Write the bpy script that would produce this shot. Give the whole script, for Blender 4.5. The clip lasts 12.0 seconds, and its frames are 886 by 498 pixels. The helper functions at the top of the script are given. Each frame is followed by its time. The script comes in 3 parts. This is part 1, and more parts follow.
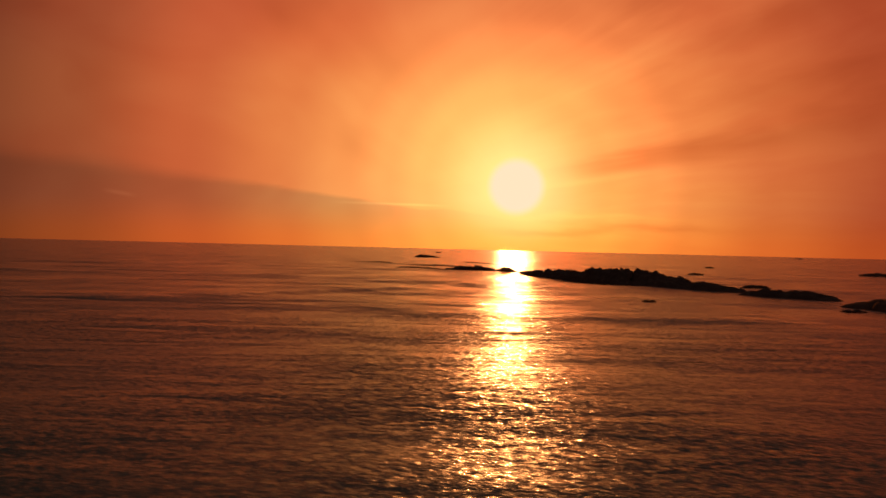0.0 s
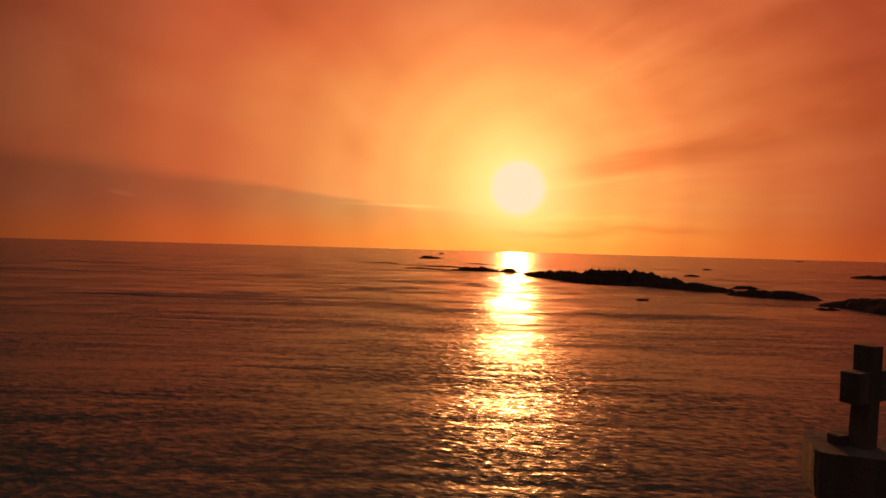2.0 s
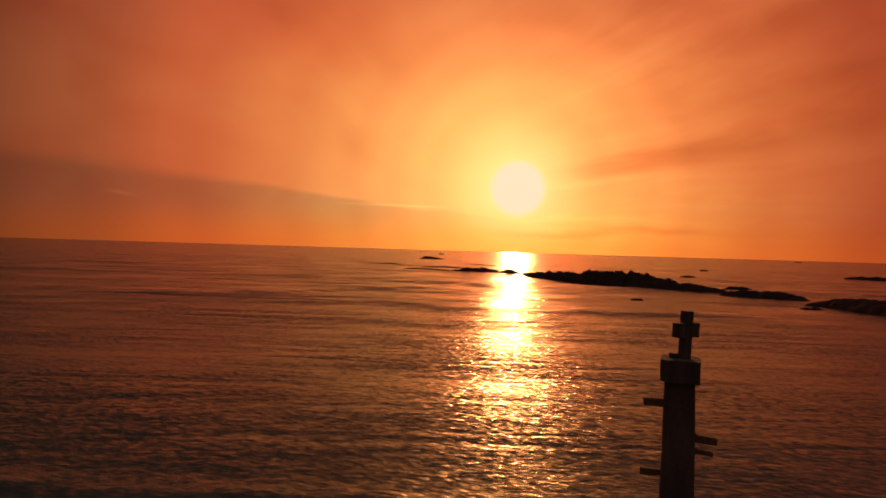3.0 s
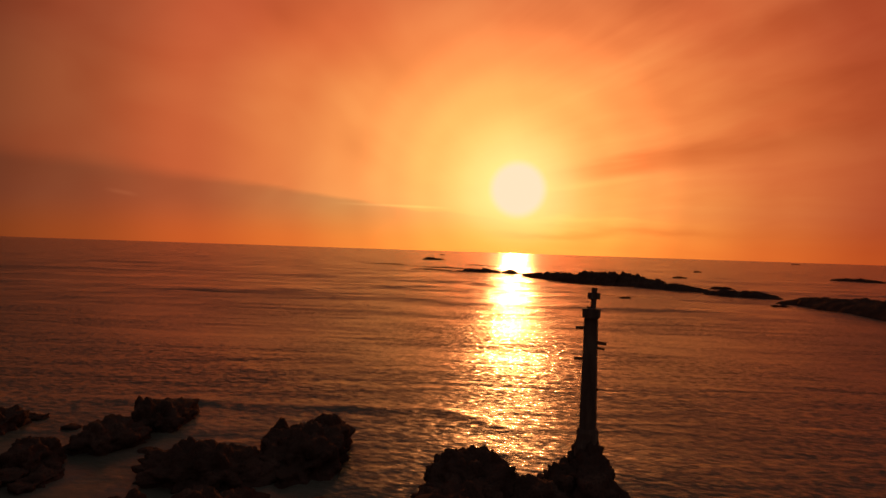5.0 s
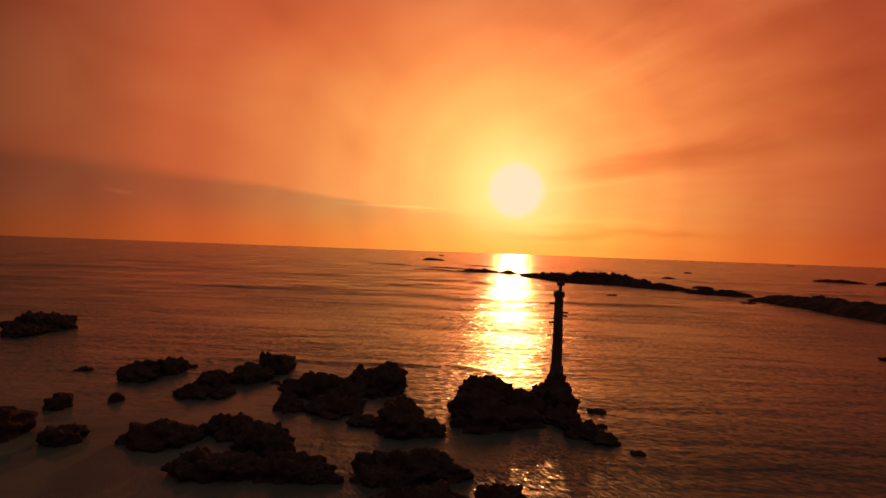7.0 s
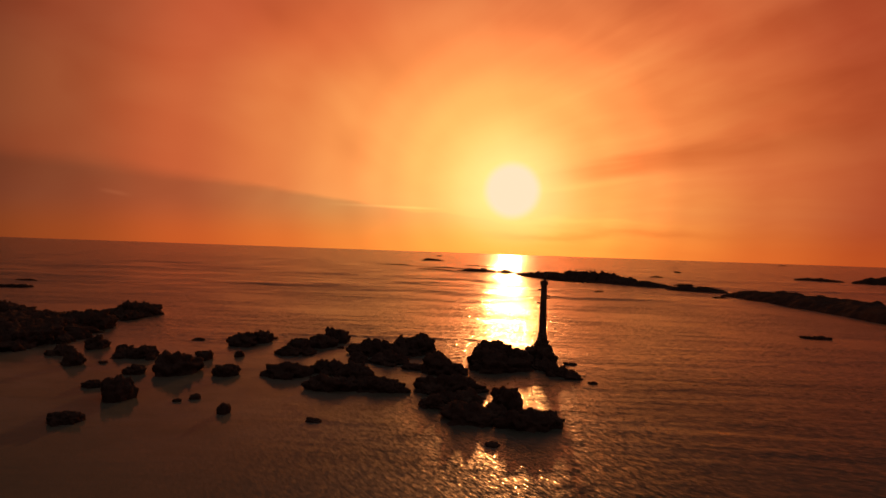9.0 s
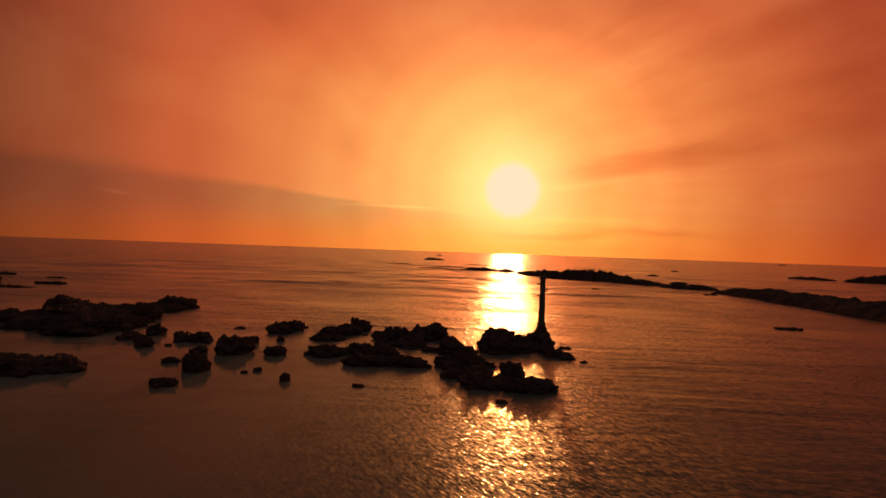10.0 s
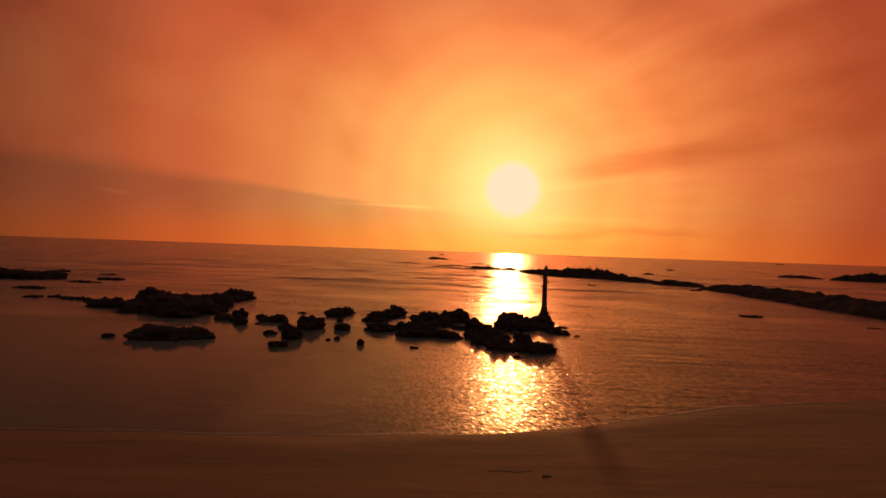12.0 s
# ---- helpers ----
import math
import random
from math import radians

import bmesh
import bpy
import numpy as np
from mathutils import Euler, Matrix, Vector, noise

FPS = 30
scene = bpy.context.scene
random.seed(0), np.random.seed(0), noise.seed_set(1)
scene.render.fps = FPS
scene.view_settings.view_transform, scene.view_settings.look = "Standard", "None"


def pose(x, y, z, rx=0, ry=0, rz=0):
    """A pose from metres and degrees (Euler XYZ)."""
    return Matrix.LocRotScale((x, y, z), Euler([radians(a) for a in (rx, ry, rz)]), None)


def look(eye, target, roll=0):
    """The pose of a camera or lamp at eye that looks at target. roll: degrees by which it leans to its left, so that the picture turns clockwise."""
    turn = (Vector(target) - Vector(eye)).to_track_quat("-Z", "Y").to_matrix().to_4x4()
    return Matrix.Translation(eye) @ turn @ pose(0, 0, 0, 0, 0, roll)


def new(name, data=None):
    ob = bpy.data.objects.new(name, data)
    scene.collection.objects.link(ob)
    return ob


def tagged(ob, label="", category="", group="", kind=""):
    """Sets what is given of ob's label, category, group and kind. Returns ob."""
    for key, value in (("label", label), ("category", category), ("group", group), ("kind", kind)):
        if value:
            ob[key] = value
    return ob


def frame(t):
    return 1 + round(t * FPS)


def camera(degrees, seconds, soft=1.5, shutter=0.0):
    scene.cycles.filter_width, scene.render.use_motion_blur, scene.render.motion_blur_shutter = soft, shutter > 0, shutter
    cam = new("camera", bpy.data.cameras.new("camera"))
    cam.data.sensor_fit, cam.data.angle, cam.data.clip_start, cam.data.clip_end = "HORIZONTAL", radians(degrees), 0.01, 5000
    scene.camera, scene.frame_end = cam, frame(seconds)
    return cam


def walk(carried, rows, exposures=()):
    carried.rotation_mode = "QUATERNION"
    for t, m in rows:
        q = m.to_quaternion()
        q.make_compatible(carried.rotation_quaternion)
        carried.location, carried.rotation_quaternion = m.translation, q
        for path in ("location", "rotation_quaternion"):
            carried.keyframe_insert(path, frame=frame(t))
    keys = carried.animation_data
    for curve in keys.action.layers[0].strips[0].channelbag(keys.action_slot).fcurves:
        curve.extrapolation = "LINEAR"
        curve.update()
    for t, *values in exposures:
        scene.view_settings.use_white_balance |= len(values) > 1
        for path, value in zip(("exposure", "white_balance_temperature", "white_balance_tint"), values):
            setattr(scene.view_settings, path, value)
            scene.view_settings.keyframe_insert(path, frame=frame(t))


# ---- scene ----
cam = camera(73.7, 12.0, soft=1.6)
PATH = [
    (0, (1.442, -0.706, 10.496), (1.444, 1.294, 10.491), 1.4),
    (0.5, (0.79, -3.519, 10.563), (0.792, -1.519, 10.559), 1.5),
    (1, (0.149, -6.38, 10.639), (0.147, -4.38, 10.636), 1.5),
    (1.5, (-0.386, -9.354, 10.697), (-0.388, -7.354, 10.695), 1.6),
    (2, (-0.834, -12.438, 10.729), (-0.837, -10.438, 10.728), 1.6),
    (2.5, (-1.315, -15.561, 10.895), (-1.316, -13.561, 10.895), 1.6),
    (3, (-1.792, -19.085, 11.051), (-1.794, -17.085, 11.051), 1.7),
    (5, (-3.976, -35.233, 11.497), (-3.978, -33.233, 11.499), 1.9),
    (5.5, (-4.43, -39.533, 11.614), (-4.433, -37.533, 11.616), 2.0),
    (6, (-4.996, -44.145, 11.691), (-4.997, -42.145, 11.694), 2.0),
    (6.5, (-5.556, -48.749, 11.746), (-5.553, -46.749, 11.75), 2.1),
    (7, (-6.169, -53.446, 11.822), (-6.164, -51.446, 11.826), 2.1),
    (9, (-8.805, -73.075, 11.905), (-8.788, -71.075, 11.911), 2.0),
    (9.5, (-9.656, -78.116, 11.882), (-9.639, -76.116, 11.887), 2.0),
    (10, (-10.469, -83.179, 11.861), (-10.452, -81.179, 11.865), 2.0),
    (10.5, (-11.409, -88.237, 11.871), (-11.392, -86.237, 11.876), 2.0),
    (11, (-12.474, -93.329, 11.898), (-12.456, -91.329, 11.902), 2.0),
    (11.5, (-13.474, -98.348, 11.899), (-13.457, -96.348, 11.902), 2.0),
    (12, (-14.393, -103.312, 11.893), (-14.377, -101.312, 11.895), 2.0),
]
walk(cam, [(t, look(eye, target, roll)) for t, eye, target, roll in PATH])


# ---- world, sun and light ----
SUN_AZ, SUN_EL = radians(6.98), radians(6.0)
SUN_WAY = Vector((math.sin(SUN_AZ) * math.cos(SUN_EL), math.cos(SUN_AZ) * math.cos(SUN_EL), math.sin(SUN_EL)))
SUN_POWER = 1.5
SUN_COLOUR = (1.0, 0.36, 0.10)


class Nodes:
    """A short way to write node trees."""

    def __init__(self, tree):
        self.tree = tree
        tree.nodes.clear()

    def add(self, kind, **settings):
        n = self.tree.nodes.new(kind)
        for key, value in settings.items():
            setattr(n, key, value)
        return n

    def link(self, a, b):
        self.tree.links.new(a, b)

    def feed(self, socket, value):
        if isinstance(value, bpy.types.NodeSocket):
            self.link(value, socket)
        else:
            socket.default_value = value

    def m(self, op, a, b=0.0, c=0.0, clamp=False):
        n = self.add("ShaderNodeMath", operation=op, use_clamp=clamp)
        for socket, value in zip(n.inputs, (a, b, c)):
            self.feed(socket, value)
        return n.outputs[0]

    def v(self, op, a, b=(0, 0, 0), out=0):
        n = self.add("ShaderNodeVectorMath", operation=op)
        self.feed(n.inputs[0], a)
        self.feed(n.inputs[1], b)
        return n.outputs[out]

    def step(self, value, low, high, a=0.0, b=1.0):
        """Smooth step from a at low to b at high."""
        n = self.add("ShaderNodeMapRange", interpolation_type="SMOOTHSTEP")
        for key, x in (("Value", value), ("From Min", low), ("From Max", high), ("To Min", a), ("To Max", b)):
            self.feed(n.inputs[key], x)
        return n.outputs["Result"]

    def ramp(self, value, stops, interpolation="LINEAR"):
        n = self.add("ShaderNodeValToRGB")
        n.color_ramp.interpolation = interpolation
        el = n.color_ramp.elements
        while len(el) < len(stops):
            el.new(0.5)
        for e, (p, c) in zip(el, stops):
            e.position, e.color = p, (*c, 1)
        self.feed(n.inputs[0], value)
        return n.outputs[0]

    def mix(self, f, a, b, blend="MIX"):
        n = self.add("ShaderNodeMix", data_type="RGBA", blend_type=blend)
        self.feed(n.inputs[0], f)
        for socket, value in ((n.inputs[6], a), (n.inputs[7], b)):
            self.feed(socket, (*value, 1) if isinstance(value, tuple) else value)
        return n.outputs[2]

    def noise(self, vector, scale, detail=3.0, rough=0.5, distortion=0.0):
        n = self.add("ShaderNodeTexNoise")
        self.feed(n.inputs["Vector"], vector)
        for key, x in (("Scale", scale), ("Detail", detail), ("Roughness", rough), ("Distortion", distortion)):
            n.inputs[key].default_value = x
        return n.outputs["Fac"]

    def xyz(self, x, y, z):
        n = self.add("ShaderNodeCombineXYZ")
        for socket, value in zip(n.inputs, (x, y, z)):
            self.feed(socket, value)
        return n.outputs[0]

    def split(self, vector):
        n = self.add("ShaderNodeSeparateXYZ")
        self.feed(n.inputs[0], vector)
        return n.outputs


def make_sky():
    world = bpy.data.worlds.new("sunset_sky")
    scene.world = world
    world.use_nodes = True
    k = Nodes(world.node_tree)
    way = k.add("ShaderNodeTexCoord").outputs["Generated"]
    dx, dy, dz = k.split(way)
    # clear air behind the haze
    sky = k.add("ShaderNodeTexSky", sky_type="NISHITA", sun_disc=False)
    sky.sun_elevation, sky.sun_rotation, sky.dust_density, sky.air_density = SUN_EL, SUN_AZ, 6.0, 3.0
    air = k.v("MULTIPLY", sky.outputs[0], (0.008, 0.004, 0.002))
    # haze lit by the low sun: colour by the angle from it, in degrees / 90
    angle = k.m("DIVIDE", k.m("ARCCOSINE", k.v("DOT_PRODUCT", way, SUN_WAY, out=1)), math.pi / 2)
    near = k.m("DIVIDE", angle, 1.0)
    haze = k.ramp(near, [
        (0.000, (3.2, 0.70, 0.20)),
        (0.050, (2.8, 0.59, 0.165)),
        (0.100, (1.6, 0.435, 0.112)),
        (0.140, (1.08, 0.340, 0.089)),
        (0.180, (0.88, 0.265, 0.070)),
        (0.250, (0.73, 0.178, 0.049)),
        (0.340, (0.57, 0.115, 0.037)),
        (0.440, (0.37, 0.078, 0.027)),
        (0.560, (0.19, 0.043, 0.018)),
        (1.000, (0.05, 0.017, 0.013)),
    ], "EASE")
    # the plane of the view towards the sun, to lay the cloud banks
    ahead = k.m("MAXIMUM", dy, 0.08)
    u, v = k.m("DIVIDE", dx, ahead), k.m("DIVIDE", dz, ahead)
    front = k.step(dy, 0.1, 0.4)
    # fans of thin cloud, spreading from two points low on the horizon
    fan_r = k.m("DIVIDE", k.m("SUBTRACT", v, 0.045), k.m("MAXIMUM", k.m("ADD", u, 0.305), 0.12))
    far = k.m("POWER", k.m("ADD", k.m("MULTIPLY", u, u), k.m("MULTIPLY", v, v)), 0.5)
    turn_r = k.m("ARCTAN2", k.m("SUBTRACT", v, 0.045), k.m("ADD", u, 0.305))
    turn_l = k.m("ARCTAN2", k.m("SUBTRACT", v, 0.025), k.m("SUBTRACT", 0.16, u))
    bend = k.m("MULTIPLY", far, 0.8)
    thin_r = k.noise(k.xyz(k.m("MULTIPLY", k.m("SUBTRACT", turn_r, k.m("MULTIPLY", bend, 0.12)), 9.0), k.m("MULTIPLY", far, 2.0), 1.0), 1.0, 4.0, 0.55, 0.4)
    thin_l = k.noise(k.xyz(k.m("MULTIPLY", turn_l, 2.2), k.m("MULTIPLY", far, 2.4), 8.0), 1.0, 3.0, 0.5, 0.5)
    broad = k.noise(k.xyz(k.m("MULTIPLY", u, 2.4), k.m("MULTIPLY", v, 4.0), 6.6), 1.0, 3.0, 0.5, 0.8)
    over = k.step(u, -0.15, 0.40)
    thin = k.m("ADD", k.m("MULTIPLY", thin_l, k.m("SUBTRACT", 1.0, over)), k.m("MULTIPLY", thin_r, over))
    cloud = k.m("ADD", k.m("MULTIPLY", thin, 0.50), k.m("MULTIPLY", broad, 0.50))
    tint = k.ramp(cloud, [(0.36, (0.82, 0.70, 0.70)), (0.48, (0.97, 0.90, 0.92)), (0.62, (1.06, 1.14, 1.18))])
    colour = k.mix(k.m("MULTIPLY", k.m("MULTIPLY", k.step(dz, 0.01, 0.10, 0.25, 1.0), k.m("MULTIPLY_ADD", over, 0.05, k.step(angle, 0.03, 0.22, 0.2, 0.9))), front), haze, tint, "MULTIPLY")
    # sky dimmed towards both sides, which darkens the sea's reflection too
    colour = k.v("MULTIPLY", colour, k.ramp(k.step(u, 0.22, 0.85), [(0.0, (1, 1, 1)), (1.0, (0.73, 0.65, 0.67))]))
    colour = k.v("MULTIPLY", colour, k.ramp(k.m("MULTIPLY", k.step(u, -0.38, -1.1), front), [(0.0, (1, 1, 1)), (1.0, (0.52, 0.62, 0.70))]))
    gold = k.m("MULTIPLY", k.step(k.m("ABSOLUTE", k.m("ADD", u, 0.16)), 0.46, 0.04), k.m("MULTIPLY", k.step(v, 0.0, 0.08), k.step(v, 0.36, 0.20)))
    colour = k.mix(k.m("MULTIPLY", gold, front), colour, (1.05, 1.27, 1.28), "MULTIPLY")
    low = k.m("MULTIPLY", k.m("MULTIPLY", k.step(u, 0.14, 0.30), k.step(u, 0.80, 0.45)), k.m("MULTIPLY", k.step(v, 0.0, 0.05), k.step(v, 0.15, 0.09)))
    colour = k.mix(k.m("MULTIPLY", low, front), colour, (1.02, 1.12, 1.0), "MULTIPLY")
    rose = k.m("MULTIPLY", k.step(v, 0.26, 0.40), front)
    colour = k.mix(rose, colour, (0.95, 0.86, 0.95), "MULTIPLY")
    wobble = k.m("MULTIPLY", k.m("SUBTRACT", k.noise(k.xyz(k.m("MULTIPLY", u, 5.0), k.m("MULTIPLY", v, 22.0), 3.0), 1.0, 4.0, 0.55), 0.5), 0.05)
    vv = k.m("ADD", v, wobble)
    # grey-brown bank low over the sea, its upper edge falling towards the sun
    edge = k.m("ADD", k.m("MULTIPLY_ADD", k.m("MAXIMUM", k.m("SUBTRACT", -0.03, u), 0.0), 0.112, 0.066), k.m("MULTIPLY", k.m("MAXIMUM", u, 0.0), -0.13))
    rel = k.m("DIVIDE", k.m("MULTIPLY_ADD", wobble, 0.5, v), edge)
    bank = k.m("MULTIPLY", k.step(rel, k.step(u, -0.1, -0.6, 1.03, 1.16), k.step(u, -0.1, -0.6, 0.95, 0.84)), k.step(rel, 0.0, 0.95, 0.30, 1.0))
    bank = k.m("MULTIPLY", bank, k.m("MULTIPLY", k.step(u, 0.17, -0.20, 0.0, 1.0), front))
    colour = k.mix(k.m("MULTIPLY", bank, 0.85), colour, (0.64, 0.76, 0.88), "MULTIPLY")
    # thin bright wisps on the bank's upper edge
    wisp = k.m("MULTIPLY", k.step(k.m("ABSOLUTE", k.m("SUBTRACT", v, k.m("MULTIPLY_ADD", u, -0.012, 0.0705))), 0.0035, 0.0), k.m("MULTIPLY", k.step(u, -0.20, -0.12), k.step(u, 0.02, -0.05)))
    small = k.m("MULTIPLY", k.step(k.m("ABSOLUTE", k.m("SUBTRACT", v, k.m("MULTIPLY_ADD", u, -0.15, -0.0025))), 0.006, 0.0), k.step(k.m("ABSOLUTE", k.m("ADD", u, 0.548)), 0.035, 0.005))
    colour = k.mix(k.m("MULTIPLY", k.m("MAXIMUM", wisp, small), front), colour, (1.14, 1.24, 1.26), "MULTIPLY")
    # red-brown streaks on the other side of the sun, rising away from it
    grainy = k.m("MULTIPLY", k.m("SUBTRACT", k.noise(k.xyz(k.m("MULTIPLY", turn_r, 22.0), k.m("MULTIPLY", far, 5.0), 4.0), 1.0, 3.0, 0.5, 0.6), 0.5), 0.05)
    comb = k.m("ADD", fan_r, grainy)
    strands = k.m("MULTIPLY", k.m("MULTIPLY", grainy, k.step(u, 0.02, 0.30)), front)
    colour = k.v("MULTIPLY", colour, k.xyz(k.m("MULTIPLY_ADD", strands, 2.5, 1.0), k.m("MULTIPLY_ADD", strands, 5.0, 1.0), k.m("MULTIPLY_ADD", strands, 5.0, 1.0)))

    def streak(slope, width, start, full, stop):
        across = k.step(k.m("ABSOLUTE", k.m("SUBTRACT", comb, slope)), width, 0.0)
        return k.m("MULTIPLY", across, k.m("MULTIPLY", k.step(u, start, full), k.step(u, stop, full)))

    red = k.m("MAXIMUM", streak(0.178, 0.040, 0.15, 0.32, 0.95), k.m("MAXIMUM", k.m("MULTIPLY", streak(0.277, 0.040, 0.36, 0.56, 1.1), 0.35), k.m("MULTIPLY", streak(0.415, 0.060, 0.34, 0.55, 1.1), 0.6)))
    pale = streak(0.134, 0.020, 0.14, 0.30, 0.62)
    line2 = k.m("SUBTRACT", vv, k.m("MULTIPLY_ADD", u, 0.03, 0.027))
    red2 = k.m("MULTIPLY", k.step(k.m("ABSOLUTE", line2), 0.012, 0.0), k.m("MULTIPLY", k.step(u, 0.02, 0.2), k.step(u, 0.55, 0.30, 0.1, 0.6)))
    line3 = k.m("SUBTRACT", vv, k.m("MULTIPLY_ADD", u, 0.01, 0.052))
    pale2 = k.m("MULTIPLY", k.step(k.m("ABSOLUTE", line3), 0.009, 0.0), k.m("MULTIPLY", k.step(u, 0.08, 0.2), k.step(u, 0.50, 0.28)))
    colour = k.mix(k.m("MULTIPLY", k.m("MAXIMUM", red, red2), front), colour, (0.80, 0.70, 0.66), "MULTIPLY")
    colour = k.mix(k.m("MULTIPLY", k.m("MAXIMUM", pale, pale2), front), colour, (1.03, 1.10, 1.08), "MULTIPLY")
    # the lowest air is the most coloured
    colour = k.mix(k.m("MULTIPLY", k.step(v, 0.085, 0.0), front), colour, (1.16, 1.0, 0.58), "MULTIPLY")
    # the sun's own disc, spread by the bright haze round it
    rim = k.m("MULTIPLY", angle, 90.0)
    disc = k.step(rim, 3.05, 2.0)
    glow = k.m("MULTIPLY", k.step(rim, 6.5, 2.2), 0.22)
    colour = k.v("ADD", k.v("ADD", colour, air), k.v("MULTIPLY", k.xyz(glow, glow, glow), (0.6, 0.62, 0.34)))
    colour = k.mix(disc, colour, (1.02, 0.80, 0.54))
    # sky overhead, mostly unseen, set far darker than round the sun, dims the sea
    above = k.ramp(dz, [(0.36, (0.140, 0.080, 0.066)), (0.66, (0.112, 0.090, 0.080)), (1.0, (0.098, 0.091, 0.092))])
    # dimmed further on the side of the bank, to darken the sea there
    above = k.v("MULTIPLY", above, k.ramp(k.step(dx, -0.05, -0.75), [(0.0, (1, 1, 1)), (1.0, (0.48, 0.52, 0.56))]))
    colour = k.mix(k.step(dz, 0.33, 0.66), colour, above)
    # below the horizon
    colour = k.mix(k.step(dz, -0.02, -0.2), colour, (0.05, 0.02, 0.012))
    back = k.add("ShaderNodeBackground")
    k.link(colour, back.inputs[0])
    back.inputs[1].default_value = 1.0
    k.link(back.outputs[0], k.add("ShaderNodeOutputWorld").inputs[0])


make_sky()
sun = new("sun", bpy.data.lights.new("sun", "SUN"))
sun.data.energy, sun.data.angle, sun.data.color = SUN_POWER, radians(1.6), SUN_COLOUR
# lamp raised above the drawn disc's middle, so glints pass over the islet
sun.matrix_world = look((SUN_WAY + Vector((0, 0, 0.028))) * 500, (0, 0, 0))


# ---- materials ----
def material(name):
    mat = bpy.data.materials.new(name)
    mat.use_nodes = True
    k = Nodes(mat.node_tree)
    out = k.add("ShaderNodeOutputMaterial")
    shader = k.add("ShaderNodeBsdfPrincipled")
    k.link(shader.outputs[0], out.inputs[0])
    k.out = out
    return mat, k, shader


def bump(k, shader, height, distance=1.0, strength=1.0):
    n = k.add("ShaderNodeBump")
    n.inputs["Strength"].default_value, n.inputs["Distance"].default_value = strength, distance
    k.link(height, n.inputs["Height"])
    k.link(n.outputs[0], shader.inputs["Normal"])


def make_water():
    mat, k, s = material("sea_water")
    place = k.add("ShaderNodeNewGeometry").outputs["Position"]
    x, y, z = k.split(place)
    flat = k.xyz(x, y, 0.0)
    # the cove behind the rocks is calmer, most of all towards its quiet end
    drift = k.noise(flat, 0.035, 3.0, 0.5)
    ragged = k.m("SUBTRACT", k.noise(flat, 0.045, 4.0, 0.6, 0.6), 0.5)
    xr, yr = k.m("MULTIPLY_ADD", ragged, 34.0, x), k.m("MULTIPLY_ADD", ragged, -26.0, y)
    cove = k.m("MULTIPLY", k.step(yr, 4.0, -26.0), k.step(xr, -4.0, -22.0))
    quiet = k.m("MULTIPLY", k.step(yr, 4.0, -26.0), k.step(xr, -13.0, -38.0))
    shelter = k.m("MULTIPLY", k.m("SUBTRACT", 1.0, k.m("MULTIPLY", cove, 0.82)), k.step(y, -26.0, 10.0, 0.62, 1.0))
    calm = k.m("MULTIPLY", shelter, k.step(drift, 0.32, 0.62, 0.55, 1.15))
    chop = k.noise(k.v("MULTIPLY", flat, (0.30, 0.62, 1)), 1.0, 2.0, 0.5, 0.6)
    ripple = k.noise(k.v("MULTIPLY", flat, (0.95, 1.9, 1)), 1.0, 3.0, 0.55, 0.5)
    fine = k.noise(k.v("MULTIPLY", flat, (4.2, 7.0, 1)), 1.0, 2.0, 0.5, 0.3)
    h = k.m("ADD", k.m("MULTIPLY", chop, 0.11), k.m("MULTIPLY", ripple, 0.055))
    roll = k.noise(k.v("MULTIPLY", flat, (0.035, 0.17, 1)), 1.0, 2.0, 0.5, 0.8)
    long = k.noise(k.v("MULTIPLY", flat, (0.010, 0.065, 1)), 1.0, 2.0, 0.5, 0.6)
    h = k.m("ADD", h, k.m("ADD", k.m("MULTIPLY", roll, 0.40), k.m("MULTIPLY", long, k.step(y, 20.0, 120.0, 0.0, 1.3))))
    h = k.m("MULTIPLY", k.m("ADD", h, k.m("MULTIPLY", fine, 0.018)), calm)
    n = k.add("ShaderNodeBump")
    n.inputs["Strength"].default_value, n.inputs["Distance"].default_value = 1.0, 1.0
    k.link(h, n.inputs["Height"])
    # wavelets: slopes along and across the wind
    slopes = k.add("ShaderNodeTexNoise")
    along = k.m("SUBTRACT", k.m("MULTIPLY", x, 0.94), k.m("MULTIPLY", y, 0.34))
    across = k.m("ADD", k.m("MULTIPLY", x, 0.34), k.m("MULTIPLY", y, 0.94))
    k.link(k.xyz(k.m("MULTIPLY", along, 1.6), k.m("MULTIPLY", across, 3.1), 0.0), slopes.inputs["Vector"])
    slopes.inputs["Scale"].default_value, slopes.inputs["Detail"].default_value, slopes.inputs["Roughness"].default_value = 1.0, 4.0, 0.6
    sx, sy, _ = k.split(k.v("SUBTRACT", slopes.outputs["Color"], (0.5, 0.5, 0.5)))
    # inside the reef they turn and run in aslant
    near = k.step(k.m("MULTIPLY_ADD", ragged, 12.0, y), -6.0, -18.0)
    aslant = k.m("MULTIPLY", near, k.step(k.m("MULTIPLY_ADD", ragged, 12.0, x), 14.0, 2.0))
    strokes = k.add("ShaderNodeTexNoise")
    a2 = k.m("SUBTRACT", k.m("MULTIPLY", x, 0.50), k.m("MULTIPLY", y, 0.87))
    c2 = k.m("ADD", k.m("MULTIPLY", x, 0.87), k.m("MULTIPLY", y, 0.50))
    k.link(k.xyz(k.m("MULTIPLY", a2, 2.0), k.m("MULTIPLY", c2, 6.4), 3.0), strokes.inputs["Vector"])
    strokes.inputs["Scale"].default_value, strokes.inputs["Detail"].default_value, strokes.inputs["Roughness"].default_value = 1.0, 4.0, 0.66
